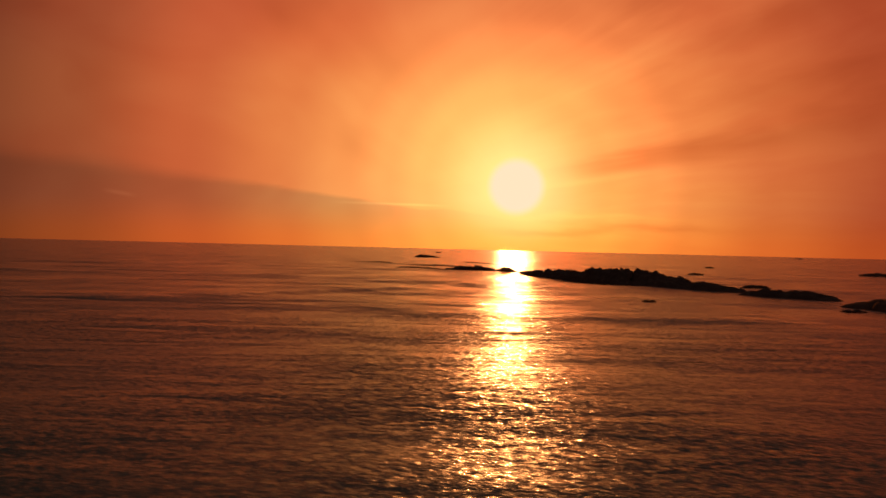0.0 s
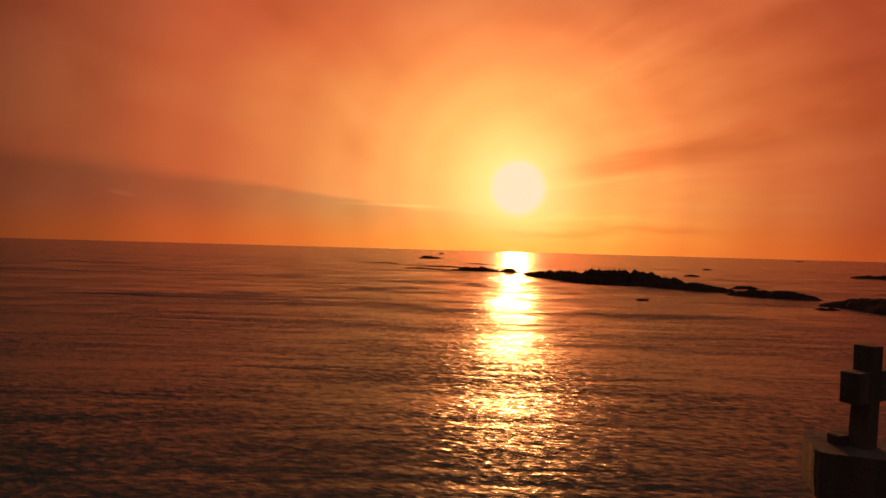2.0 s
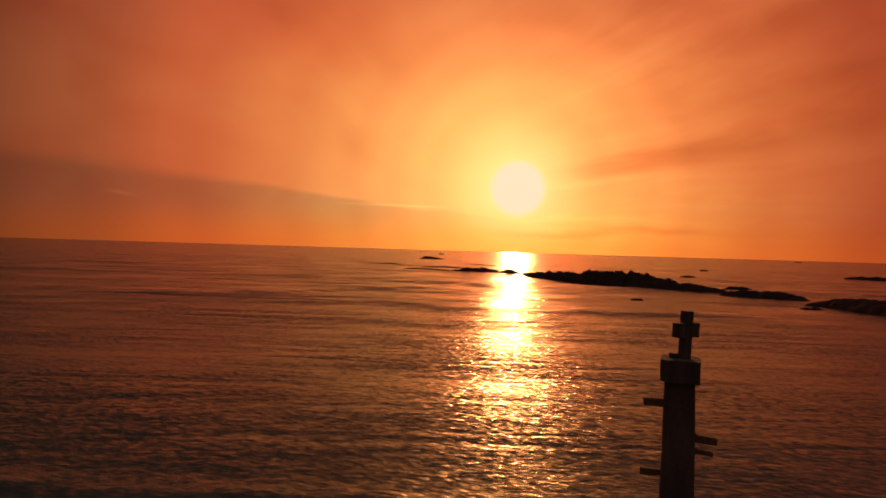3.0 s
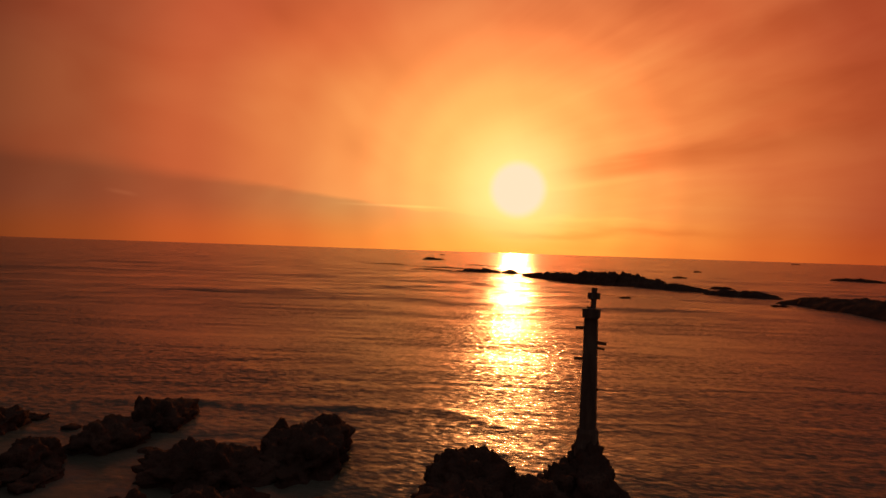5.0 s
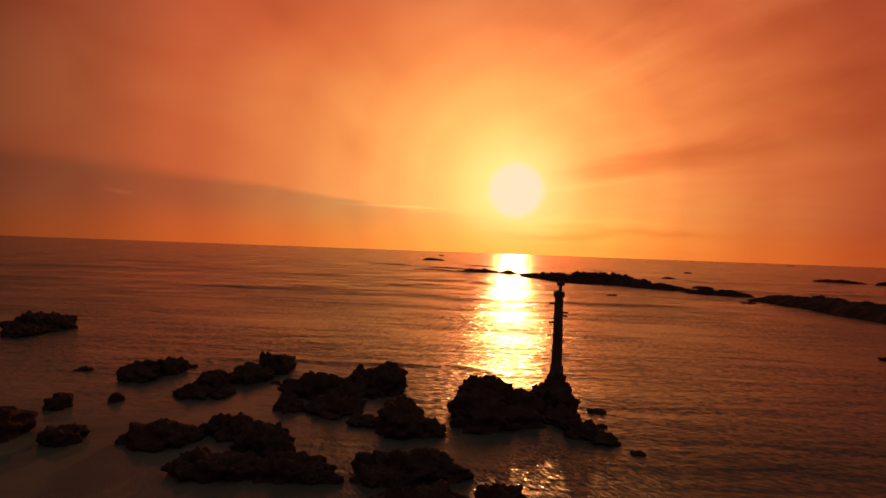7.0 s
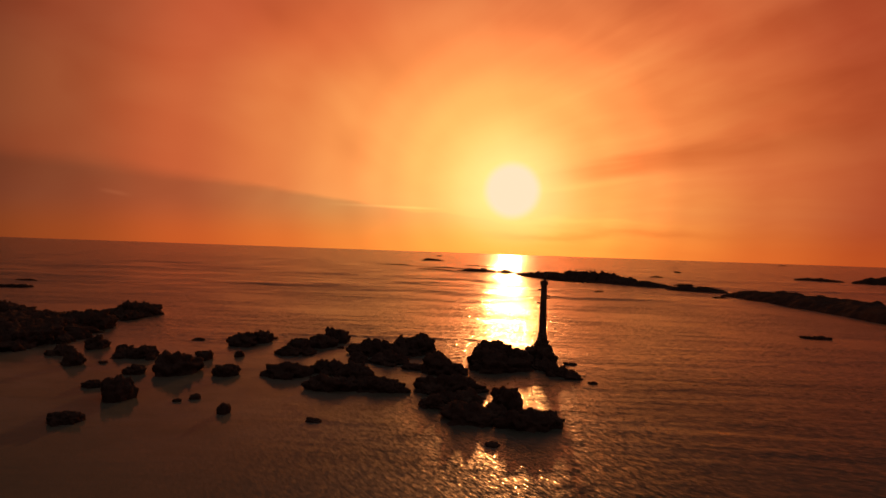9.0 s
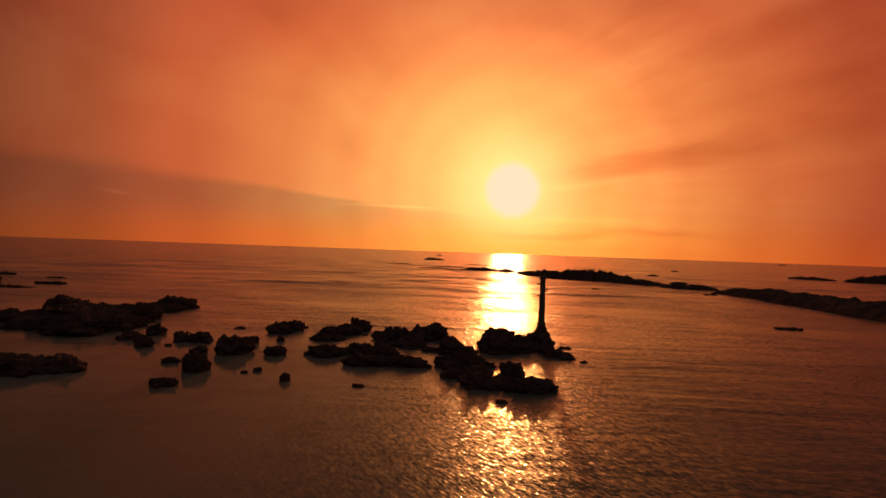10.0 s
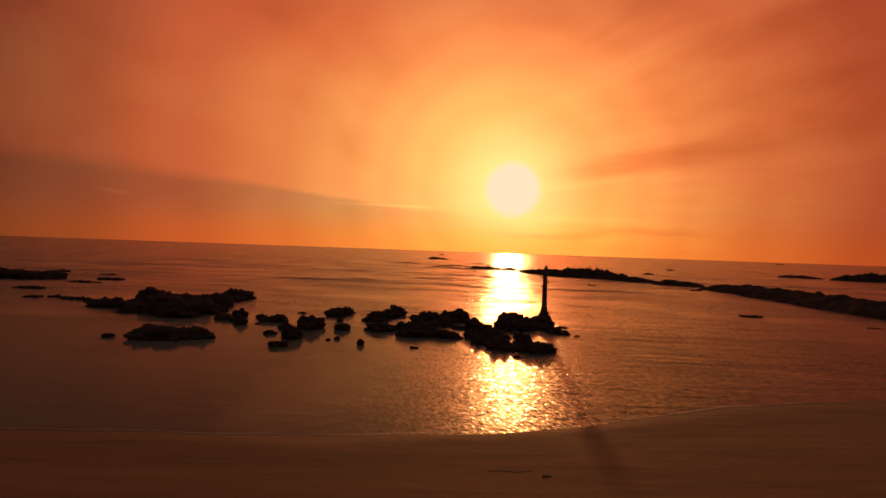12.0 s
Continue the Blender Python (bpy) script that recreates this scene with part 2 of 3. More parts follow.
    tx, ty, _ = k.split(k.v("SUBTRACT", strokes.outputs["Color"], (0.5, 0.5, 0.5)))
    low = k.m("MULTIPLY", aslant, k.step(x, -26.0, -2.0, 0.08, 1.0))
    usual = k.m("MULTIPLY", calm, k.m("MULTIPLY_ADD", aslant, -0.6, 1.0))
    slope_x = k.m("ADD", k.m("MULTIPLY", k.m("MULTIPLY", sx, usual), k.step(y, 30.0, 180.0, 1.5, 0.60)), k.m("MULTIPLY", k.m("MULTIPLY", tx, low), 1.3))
    # constant lean towards the shore, so the sea mirrors higher, darker sky
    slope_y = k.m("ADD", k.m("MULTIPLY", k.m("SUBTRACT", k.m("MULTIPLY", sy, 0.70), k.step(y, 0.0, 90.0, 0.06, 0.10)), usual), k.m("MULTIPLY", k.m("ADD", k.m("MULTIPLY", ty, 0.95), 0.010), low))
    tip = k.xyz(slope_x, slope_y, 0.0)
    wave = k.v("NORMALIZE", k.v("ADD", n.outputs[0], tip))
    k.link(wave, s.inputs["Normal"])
    silt = k.noise(flat, 0.06, 4.0, 0.55)
    body = k.ramp(silt, [(0.3, (0.064, 0.074, 0.062)), (0.7, (0.082, 0.092, 0.076))])
    body = k.mix(k.m("MULTIPLY", cove, 0.8), body, (0.130, 0.124, 0.096))
    # thin milky foam drifting between the rocks
    among = k.m("MULTIPLY", k.m("MULTIPLY", k.step(yr, 12.0, -4.0), k.step(yr, -48.0, -30.0)), k.m("MULTIPLY", k.step(xr, 12.0, 1.0), k.step(xr, -66.0, -42.0)))
    milk = k.m("MULTIPLY", among, k.step(k.noise(k.v("MULTIPLY", flat, (0.13, 0.19, 1)), 1.0, 5.0, 0.6, 0.8), 0.38, 0.64))
    k.link(k.mix(k.m("MULTIPLY", milk, 0.20), body, (0.26, 0.225, 0.205)), s.inputs["Base Color"])
    k.link(k.m("MULTIPLY_ADD", milk, 0.12, 0.34), s.inputs["Roughness"])
    k.link(k.m("MAXIMUM", k.m("MULTIPLY_ADD", near, -0.105, k.m("MULTIPLY_ADD", quiet, -0.06, k.step(y, 0.0, 90.0, 0.14, 0.15))), 0.0), s.inputs["Specular IOR Level"])
    s.inputs["IOR"].default_value = 1.333
    # smooth surface over the finest ripples, its reflection tinted redder than the sky
    tinted_gloss = k.add("ShaderNodeBsdfGlossy", distribution="GGX")
    tinted_gloss.inputs["Color"].default_value = (0.97, 0.85, 0.80, 1)
    k.link(k.m("MULTIPLY_ADD", quiet, 0.06, k.m("MULTIPLY_ADD", near, -0.038, 0.062)), tinted_gloss.inputs["Roughness"])
    k.link(wave, tinted_gloss.inputs["Normal"])
    bounce = k.add("ShaderNodeFresnel")
    bounce.inputs["IOR"].default_value = 1.333
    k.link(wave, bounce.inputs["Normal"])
    # Fresnel steepened and capped, which darkens the sea's reflection
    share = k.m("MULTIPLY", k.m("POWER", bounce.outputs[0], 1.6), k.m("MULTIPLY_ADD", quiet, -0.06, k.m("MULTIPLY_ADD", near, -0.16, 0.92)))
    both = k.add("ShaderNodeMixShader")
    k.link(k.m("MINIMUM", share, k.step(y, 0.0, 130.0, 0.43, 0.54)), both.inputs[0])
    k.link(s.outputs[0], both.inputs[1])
    k.link(tinted_gloss.outputs[0], both.inputs[2])
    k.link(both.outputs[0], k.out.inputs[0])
    return mat


def make_rock():
    mat, k, s = material("wet_dark_rock")
    place = k.add("ShaderNodeNewGeometry").outputs["Position"]
    z = k.split(place)[2]
    big = k.noise(place, 0.6, 5.0, 0.6)
    grain = k.noise(place, 9.0, 4.0, 0.6)
    colour = k.ramp(big, [(0.3, (0.052, 0.033, 0.027)), (0.55, (0.078, 0.050, 0.042)), (0.75, (0.115, 0.080, 0.066))])
    colour = k.mix(k.step(grain, 0.45, 0.7), colour, (0.048, 0.034, 0.030))
    s.inputs["Specular IOR Level"].default_value = 0.0
    k.link(colour, s.inputs["Base Color"])
    k.link(k.step(k.m("ADD", z, big), 0.6, 1.6, 0.5, 0.92), s.inputs["Roughness"])
    shell = k.add("ShaderNodeTexVoronoi", feature="F1")
    k.link(place, shell.inputs["Vector"])
    shell.inputs["Scale"].default_value = 7.0
    bump(k, s, k.m("ADD", k.m("MULTIPLY", grain, 0.035), k.m("MULTIPLY", shell.outputs["Distance"], 0.03)))
    return mat


def make_stone():
    mat, k, s = material("weathered_stone")
    place = k.add("ShaderNodeNewGeometry").outputs["Position"]
    x, y, z = k.split(place)
    stain = k.noise(k.xyz(k.m("MULTIPLY", x, 3.0), k.m("MULTIPLY", y, 3.0), k.m("MULTIPLY", z, 0.5)), 1.0, 5.0, 0.6)
    pit = k.noise(place, 22.0, 4.0, 0.6)
    colour = k.ramp(stain, [(0.3, (0.066, 0.055, 0.047)), (0.5, (0.110, 0.093, 0.080)), (0.72, (0.165, 0.143, 0.122))])
    colour = k.mix(k.step(pit, 0.52, 0.72, 0.0, 0.6), colour, (0.065, 0.055, 0.046))
    k.link(colour, s.inputs["Base Color"])
    s.inputs["Roughness"].default_value = 0.9
    bump(k, s, k.m("ADD", k.m("MULTIPLY", pit, 0.02), k.m("MULTIPLY", stain, 0.03)))
    return mat


def make_timber():
    mat, k, s = material("old_timber")
    place = k.add("ShaderNodeNewGeometry").outputs["Position"]
    grain = k.noise(k.v("MULTIPLY", place, (6.0, 40.0, 40.0)), 1.0, 4.0, 0.6)
    k.link(k.ramp(grain, [(0.3, (0.12, 0.075, 0.045)), (0.7, (0.26, 0.17, 0.105))]), s.inputs["Base Color"])
    s.inputs["Roughness"].default_value = 0.85
    bump(k, s, k.m("MULTIPLY", grain, 0.01))
    return mat


def make_sand():
    mat, k, s = material("beach_sand")
    place = k.add("ShaderNodeNewGeometry").outputs["Position"]
    x, y, z = k.split(place)
    drift = k.noise(k.v("MULTIPLY", place, (0.08, 0.22, 1)), 1.0, 4.0, 0.55, 0.4)
    grain = k.noise(place, 30.0, 3.0, 0.6)
    damp = k.step(k.m("ADD", z, k.m("MULTIPLY", k.m("SUBTRACT", drift, 0.5), 0.35)), 0.22, 0.03)
    colour = k.ramp(drift, [(0.3, (0.108, 0.040, 0.022)), (0.7, (0.145, 0.053, 0.029))])
    colour = k.mix(k.step(grain, 0.4, 0.75, 0.0, 0.35), colour, (0.10, 0.041, 0.024))
    colour = k.mix(damp, colour, (0.12, 0.043, 0.023))
    # dark lines of fine weed and silt left by earlier waves
    silt = k.noise(k.v("MULTIPLY", place, (0.10, 1.1, 1)), 1.0, 5.0, 0.62, 0.5)
    colour = k.mix(k.step(silt, 0.47, 0.68, 0.0, 0.55), colour, (0.055, 0.024, 0.015))
    k.link(colour, s.inputs["Base Color"])
    k.link(k.m("MULTIPLY_ADD", damp, -0.12, 0.95), s.inputs["Roughness"])
    bump(k, s, k.m("ADD", k.m("MULTIPLY", drift, 0.10), k.m("MULTIPLY", grain, 0.006)))
    return mat


def make_foam():
    mat, k, s = material("sea_foam")
    place = k.add("ShaderNodeNewGeometry").outputs["Position"]
    k.link(k.ramp(k.noise(place, 3.0, 4.0, 0.6), [(0.3, (0.24, 0.18, 0.15)), (0.7, (0.42, 0.34, 0.29))]), s.inputs["Base Color"])
    s.inputs["Roughness"].default_value = 0.5
    return mat


WATER, ROCK, STONE, TIMBER, SAND, FOAM = make_water(), make_rock(), make_stone(), make_timber(), make_sand(), make_foam()


# ---- helpers for meshes ----
def mesh_object(name, bm, mat, parent=None, smooth=True):
    me = bpy.data.meshes.new(name)
    bm.normal_update()
    bm.to_mesh(me)
    bm.free()
    me.materials.append(mat)
    if smooth:
        for p in me.polygons:
            p.use_smooth = True
    ob = new(name, me)
    ob.parent = parent
    return ob


def part(name, bm, mat, parent, label="", smooth=False):
    ob = mesh_object(name, bm, mat, parent, smooth)
    return tagged(ob, label)


def sheet(name, verts, faces, mat):
    me = bpy.data.meshes.new(name)
    me.from_pydata(verts, [], faces)
    me.materials.append(mat)
    me.polygons.foreach_set("use_smooth", [True] * len(me.polygons))
    me.update()
    return new(name, me)


def grid_faces(rows, cols):
    return [(r * cols + c, r * cols + c + 1, (r + 1) * cols + c + 1, (r + 1) * cols + c) for r in range(rows - 1) for c in range(cols - 1)]


# ---- the sea, one sheet out to the horizon ----
def swell(x, y):
    """Height of the long waves that run in to the shore."""
    bend = 10.0 * math.sin(x / 75.0) + 4.0 * math.sin(x / 31.0 + 1.0) + 9.0 * noise.noise((x / 70.0, y / 60.0, 2.0))
    out = min(1.0, max(0.0, (y + 12.0) / 60.0))
    calm = 0.06 + 0.94 * out
    a = noise.noise((x / 55.0, y / 45.0, 5.0)) * 0.6 + 0.6
    b = noise.noise((x / 21.0, y / 13.0, 9.0))
    s = math.sin((y + bend) / 5.6)
    c = max(0.0, math.sin((y + 1.4 * bend) / 13.0)) ** 6
    calm *= 1.0 + 0.35 * min(1.0, max(0.0, (y - 60.0) / 200.0))
    # a low wave standing up before it reaches the rocks
    front = 6.6 + 1.6 * noise.noise((x / 9.0, 0.0, 7.0)) - 0.75 * max(0.0, x + 4.0)
    rise = 0.22 * math.exp(-((y - front) / 0.8) ** 2) * math.exp(-((x + 14.0) / 17.0) ** 4) * (0.7 + 0.9 * noise.noise((x / 4.0, 3.0, 7.0)))
    # a long swell bending round the outer reef
    crest = 112.0 + (1.18 if x > -40.0 else 0.3) * (x + 40.0) + 2.0 * noise.noise((x / 14.0, 1.0, 3.0))
    far_wave = 0.55 * math.exp(-((y - crest) / 3.4) ** 2) * math.exp(-((x + 32.0) / 44.0) ** 6)
    return calm * (0.11 * a * s + 0.62 * a * c + 0.15 * b) + rise + far_wave


def make_sea():
    ys, y, dy = [], -72.0, 0.55
    while y < 4885.0:
        ys.append(y)
        if y > 60.0:
            dy *= 1.028
        y += dy
    ys.append(4890.0)
    cols = 321
    verts = []
    for y in ys:
        half = 95.0 + 0.98 * (y + 72.0)
        fade = min(1.0, max(0.0, (900.0 - y) / 600.0))
        for c in range(cols):
            q = 2.0 * c / (cols - 1) - 1.0
            x = half * (0.72 * q + 0.28 * q ** 3) - 8.0
            verts.append((x, y, swell(x, y) * fade if fade > 0 else 0.0))
    ob = sheet("water", verts, grid_faces(len(ys), cols), WATER)
    return tagged(ob, "dark rippled sea reflecting an orange sunset", "sea", kind="structure")


make_sea()


# ---- the beach ----
def shore(x):
    return -66.9 + 15.3 / (1.0 + math.exp(-(x - 2.5) / 8.0)) + 0.35 * noise.noise((x / 6.0, 0.0, 4.0))


def sand_height(x, y):
    o = shore(x) - y
    if o < 0:
        return 0.045 * o
    z = 0.065 * min(o, 2.0) + 0.030 * (min(o, 6.0) - min(o, 2.0)) + 0.055 * max(0.0, min(o, 90.0) - 6.0) + 0.10 * max(0.0, o - 90.0)
    return z + 0.05 * noise.noise((x / 9.0, y / 5.0, 1.0)) * min(1.0, o / 6.0)


def make_beach():
    xs = [-260 + 2.0 * i for i in range(81)] + [-99 + 1.0 * i for i in range(200)] + [102 + 2.0 * i for i in range(80)]
    offs = [30 - 1.5 * i for i in range(16)] + [5.5 - 0.5 * i for i in range(130)] + [-60 - 6.0 * i for i in range(1, 45)]
    verts = []
    for o in offs:
        for x in xs:
            y = shore(x) + o
            z = sand_height(x, y)
            verts.append((x, y, z))
    ob = sheet("ground", verts, grid_faces(len(offs), len(xs)), SAND)
    tagged(ob, "smooth damp brown beach sand sloping into the sea", "beach", kind="structure")
    # the thin lip of foam where the last wave runs out
    verts, n = [], 480
    for i in range(n):
        x = -75 + 150.0 * i / (n - 1)
        mid = shore(x) + 0.12 + 0.10 * noise.noise((x / 2.0, 7.0, 0))
        w = 0.16 + 0.14 * noise.noise((x / 5.0, 3.0, 0)) + 0.05 * noise.noise((x / 0.7, 3.0, 0)) + 0.24 * math.exp(-((x - 9.0) / 5.0) ** 2)
        w = 0.50 * max(w, 0.04)
        for o, z in ((w, 0.006), (0.45 * w, 0.022), (-0.45 * w, 0.024), (-w, 0.012)):
            verts.append((x, mid + o, z + 0.004))
    faces = [(4 * i + j, 4 * i + 4 + j, 4 * i + 5 + j, 4 * i + 1 + j) for i in range(n - 1) for j in range(3)]
    tagged(sheet("foam", verts, faces, FOAM), "thin lip of pale foam along the sand", "foam", kind="stuff")


make_beach()


# ---- rocks ----
def lobe(bm, x, y, w, d, h, seed, turn=0.0, sub=4, rough=1.0, crags=()):
    """One craggy lump w wide, d deep, h high over the sea, its foot below the water."""
    made = bmesh.ops.create_icosphere(bm, subdivisions=sub, radius=1.0)["verts"]
    off = Vector((seed * 7.13, seed * 3.71, seed * 1.37))
    size = max(w, d, h)
    places = []
    for vert in made:
        n = vert.co.normalized()
        p = Vector([math.copysign(abs(a) ** e, a) for a, e in zip(n, (0.86, 0.86, 0.80))])
        s = 1.0 + rough * (0.34 * noise.noise(n * 1.3 + off) + 0.22 * noise.noise(n * 3.0 + off))
        cell = noise.voronoi(n * 2.3 + off)[0]
        s += rough * 0.05 * (cell[1] - cell[0] - 0.25)
        q = Vector((p.x * s * w / 2, p.y * s * d / 2, p.z * s * h * (1.0 if p.z > 0 else 0.5)))
        if q.z > 0:
            q.z *= 0.85 + 0.28 * noise.noise((q.x / size * 3.0 + off.x, q.y / size * 3.0, off.y))
        places.append(q)
    top = 0.9 * h / max(q.z for q in places)
    c, sn = math.cos(radians(turn)), math.sin(radians(turn))
    for vert, q in zip(made, places):
        # small crags: rounded teeth on the crown, bulges and clefts round the foot
        up = max((t * max(0.0, 1.0 - ((q.x - 0.5 * w * f * math.cos(a)) ** 2 + (q.y - 0.5 * d * f * math.sin(a)) ** 2) / (g * g)) ** 0.5 for a, f, g, t in crags), default=0.0) if q.z > 0 else 0.0
        if crags:
            round_at = math.atan2(q.y / d, q.x / w)
            rim = noise.noise((math.cos(round_at) * 2.6 * w / 3.0 + off.x, math.sin(round_at) * 2.6 * d / 3.0 + off.y, off.z))
            q = Vector((q.x * (1.0 + 0.22 * rim), q.y * (1.0 + 0.22 * rim), q.z))
        z = 0.9 * h * (1.0 - (1.0 - min(1.0, q.z * top / (0.9 * h))) ** 1.1) if q.z > 0 else q.z
        r = Vector((x + c * q.x - sn * q.y, y + sn * q.x + c * q.y, z + up * (1.0 if z > 0.35 * h else 0.4)))
        jag = min(0.7, 0.42 if size < 6.0 else 0.065 * size, 0.13 * size)
        n = vert.co.normalized()
        r += n * jag * rough * (0.75 * noise.noise(r * 1.5 + off) + 0.45 * noise.noise(r * 3.4 + off) + 0.28 * noise.noise(r * 7.5))
        # clumps of mussels, a hand or two across
        r += n * min(0.20, 0.09 * size) * (0.45 - noise.voronoi(r * 1.9 + off)[0][0])
        vert.co = r


def rock(lobes, label, seed, group="rocks off the beach", name="sea_rock"):
    """A rock of one hump, or several grown together, each a part."""
    whole = None
    dice = random.Random(int(seed * 100))
    if len(lobes) > 1:
        whole = new(name)
        whole.location = (lobes[0][0], lobes[0][1], 0)
    for i, one in enumerate(lobes):
        x, y, w, d, h = one[:5]
        turn = one[5] if len(one) > 5 else 0.0
        sub = 6 if w > 4.4 else 5 if w > 1.4 else 4 if w > 1.0 else 3
        bm = bmesh.new()
        craggy = h > 0.5 and w > 1.5 and "black" in label and "flat" not in label
        crags = [(dice.uniform(0, 2 * math.pi), dice.uniform(0.0, 0.75), dice.uniform(0.22, 0.5), dice.uniform(0.12, 0.34)) for _ in range(4 + int(w * d / 2.0))] if craggy else []
        lobe(bm, x, y, w, d, h, seed + 0.61 * i, turn, sub, crags=crags)
        base = whole.location if whole else Vector((x, y, 0))
        bmesh.ops.translate(bm, verts=bm.verts, vec=-base)
        ob = mesh_object("hump" if whole else name, bm, ROCK, whole)
        if not whole:
            ob.location = base
            whole = ob
    return tagged(whole, label, "rock", group)


LOW = "low dark wet rock just breaking the water"
BOULDER = "rounded dark rock standing in calm water"
CRAG = "craggy black rock crusted with mussels in the sea"

rock([(-2.4, -8.4, 4.5, 4.4, 2.25), (-2.7, -10.4, 4.4, 4.6, 1.8), (-2.2, -12.4, 5.8, 4.2, 1.5), (0.3, -9.2, 3.0, 3.8, 1.6), (1.9, -7.8, 1.9, 3.6, 1.7), (3.0, -7.6, 2.7, 4.4, 2.4), (3.3, -6.7, 2.3, 2.5, 2.8), (3.85, -7.9, 1.5, 2.8, 1.5), (2.6, -11.4, 2.8, 3.6, 0.8), (3.5, -14.3, 2.6, 2.8, 0.75, -30), (4.7, -15.8, 1.8, 1.6, 0.5)],
     "large craggy black islet that carries the cross pillar", 3.37)
rock([(6.0, -8.6, 1.3, 1.2, 0.25)], LOW, 4.0)
rock([(6.1, -17.9, 0.9, 0.7, 0.22)], LOW, 5.0)
rock([(5.4, -12.4, 0.9, 0.8, 0.2)], LOW, 5.5)
rock([(-7.4, -22.4, 5.3, 3.4, 1.2), (-9.0, -23.4, 2.2, 1.9, 0.75), (-8.8, -27.7, 2.0, 2.3, 0.75), (-6.6, -26.0, 3.2, 3.0, 0.9), (-6.0, -30.5, 3.8, 4.6, 1.05), (-3.1, -27.3, 2.1, 2.4, 1.65), (-4.2, -29.8, 1.6, 2.6, 0.7), (-2.2, -32.3, 3.6, 2.4, 1.0), (-0.6, -31.6, 1.7, 2.0, 0.85)],
     "long craggy black reef of several joined humps", 6.0)
rock([(-5.0, -36.6, 0.9, 0.8, 0.27)], LOW, 7.0)
rock([(-8.4, -13.9, 3.1, 5.8, 1.65), (-6.5, -15.2, 1.8, 2.3, 0.85)], CRAG, 8.0)
rock([(-10.9, -13.6, 2.3, 2.2, 0.5)], LOW, 9.0)
rock([(-11.0, -3.4, 4.6, 6.6, 1.9), (-15.4, -6.0, 5.8, 4.8, 1.65), (-12.8, -1.4, 2.0, 2.0, 1.6), (-10.4, -1.2, 2.4, 2.2, 1.9), (-13.4, -10.6, 3.5, 4.3, 0.95)], "broad craggy black rock with a raised end", 10.0)
rock([(-16.7, -10.9, 2.0, 2.1, 0.7)], CRAG, 10.7)
rock([(-17.4, -23.0, 4.7, 2.7, 1.2), (-13.3, -23.0, 4.5, 2.6, 1.05)], "long flat black rock of two joined slabs", 11.0)
rock([(-16.0, -19.4, 3.6, 2.9, 1.45)], CRAG, 11.6)
rock([(-19.5, -16.6, 2.3, 2.3, 1.0), (-18.0, -17.2, 2.3, 2.5, 1.1)], CRAG, 12.0)
rock([(-22.2, -18.8, 3.9, 3.3, 1.3)], BOULDER, 13.0)
rock([(-24.0, -5.9, 2.4, 3.2, 1.5), (-24.7, -8.0, 2.6, 2.6, 0.8), (-22.7, -7.6, 1.5, 2.4, 0.5)], CRAG, 14.0)
rock([(-22.5, -1.8, 3.5, 4.8, 1.3), (-21.1, 1.9, 3.1, 4.8, 1.35), (-21.7, 0.9, 1.9, 2.0, 1.95)], "black rock rising to a pointed tip", 15.0)
rock([(-31.4, -2.5, 3.1, 3.8, 1.4), (-30.0, -0.5, 2.3, 3.0, 1.45)], CRAG, 16.0)
rock([(-29.4, -10.4, 0.9, 1.2, 0.75)], BOULDER, 17.0)
rock([(-27.7, -19.3, 1.9, 2.2, 1.1)], BOULDER, 18.0)
rock([(-32.2, -12.6, 1.4, 1.9, 1.1)], BOULDER, 19.0)
rock([(-32.2, -18.8, 3.6, 4.2, 2.1)], "tall blocky dark rock standing in calm water", 20.0)
rock([(-40.4, -12.8, 1.9, 1.8, 0.75)], CRAG, 21.0)
rock([(-38.6, -12.2, 2.7, 2.6, 1.1)], CRAG, 22.0)
rock([(-35.4, -20.0, 1.6, 1.7, 0.95)], BOULDER, 24.0)
rock([(-32.5, -28.4, 2.3, 2.5, 1.75), (-33.6, -27.4, 1.1, 1.0, 1.3)], "tall blocky dark rock standing in calm water", 25.0)
rock([(-36.2, -25.1, 1.8, 1.5, 0.55)], BOULDER, 26.0)
rock([(-32.6, -34.6, 2.1, 1.6, 0.75)], "low wedge of dark rock in calm water", 27.0)
rock([(-23.4, -31.5, 0.8, 0.9, 0.8)], BOULDER, 28.0)
rock([(-26.9, -27.9, 0.8, 0.8, 0.45)], LOW, 29.0)
rock([(-16.8, -32.7, 1.1, 0.8, 0.2)], LOW, 30.0)
rock([(-60.5, 1.0, 15.0, 18.0, 2.4, 15), (-55.6, -6.4, 8.2, 10.5, 2.15), (-68.0, 9.5, 6.2, 6.5, 3.0), (-55.6, 6.0, 6.2, 8.0, 2.4), (-71.5, -0.5, 6.2, 3.8, 1.65), (-63.5, -7.2, 4.8, 2.4, 0.6)], "broad black rock mass, ragged along its top", 31.0)
rock([(-56.6, 21.5, 6.0, 7.5, 2.2), (-55.2, 16.5, 3.4, 4.4, 1.2)], CRAG, 32.0)
rock([(-47.6, -31.5, 7.2, 4.4, 1.5), (-44.2, -30.1, 4.4, 3.8, 1.3)], "long flat-topped dark rock in calm water", 33.0)
rock([(-53.8, -31.8, 1.3, 1.2, 0.5)], LOW, 34.0)
rock([(-42.8, -17.0, 1.7, 1.8, 1.1)], CRAG, 35.0)
rock([(-46.8, -12.4, 2.2, 1.8, 0.85)], CRAG, 36.0)
rock([(-45.8, -8.0, 2.1, 2.4, 1.3)], CRAG, 39.0)
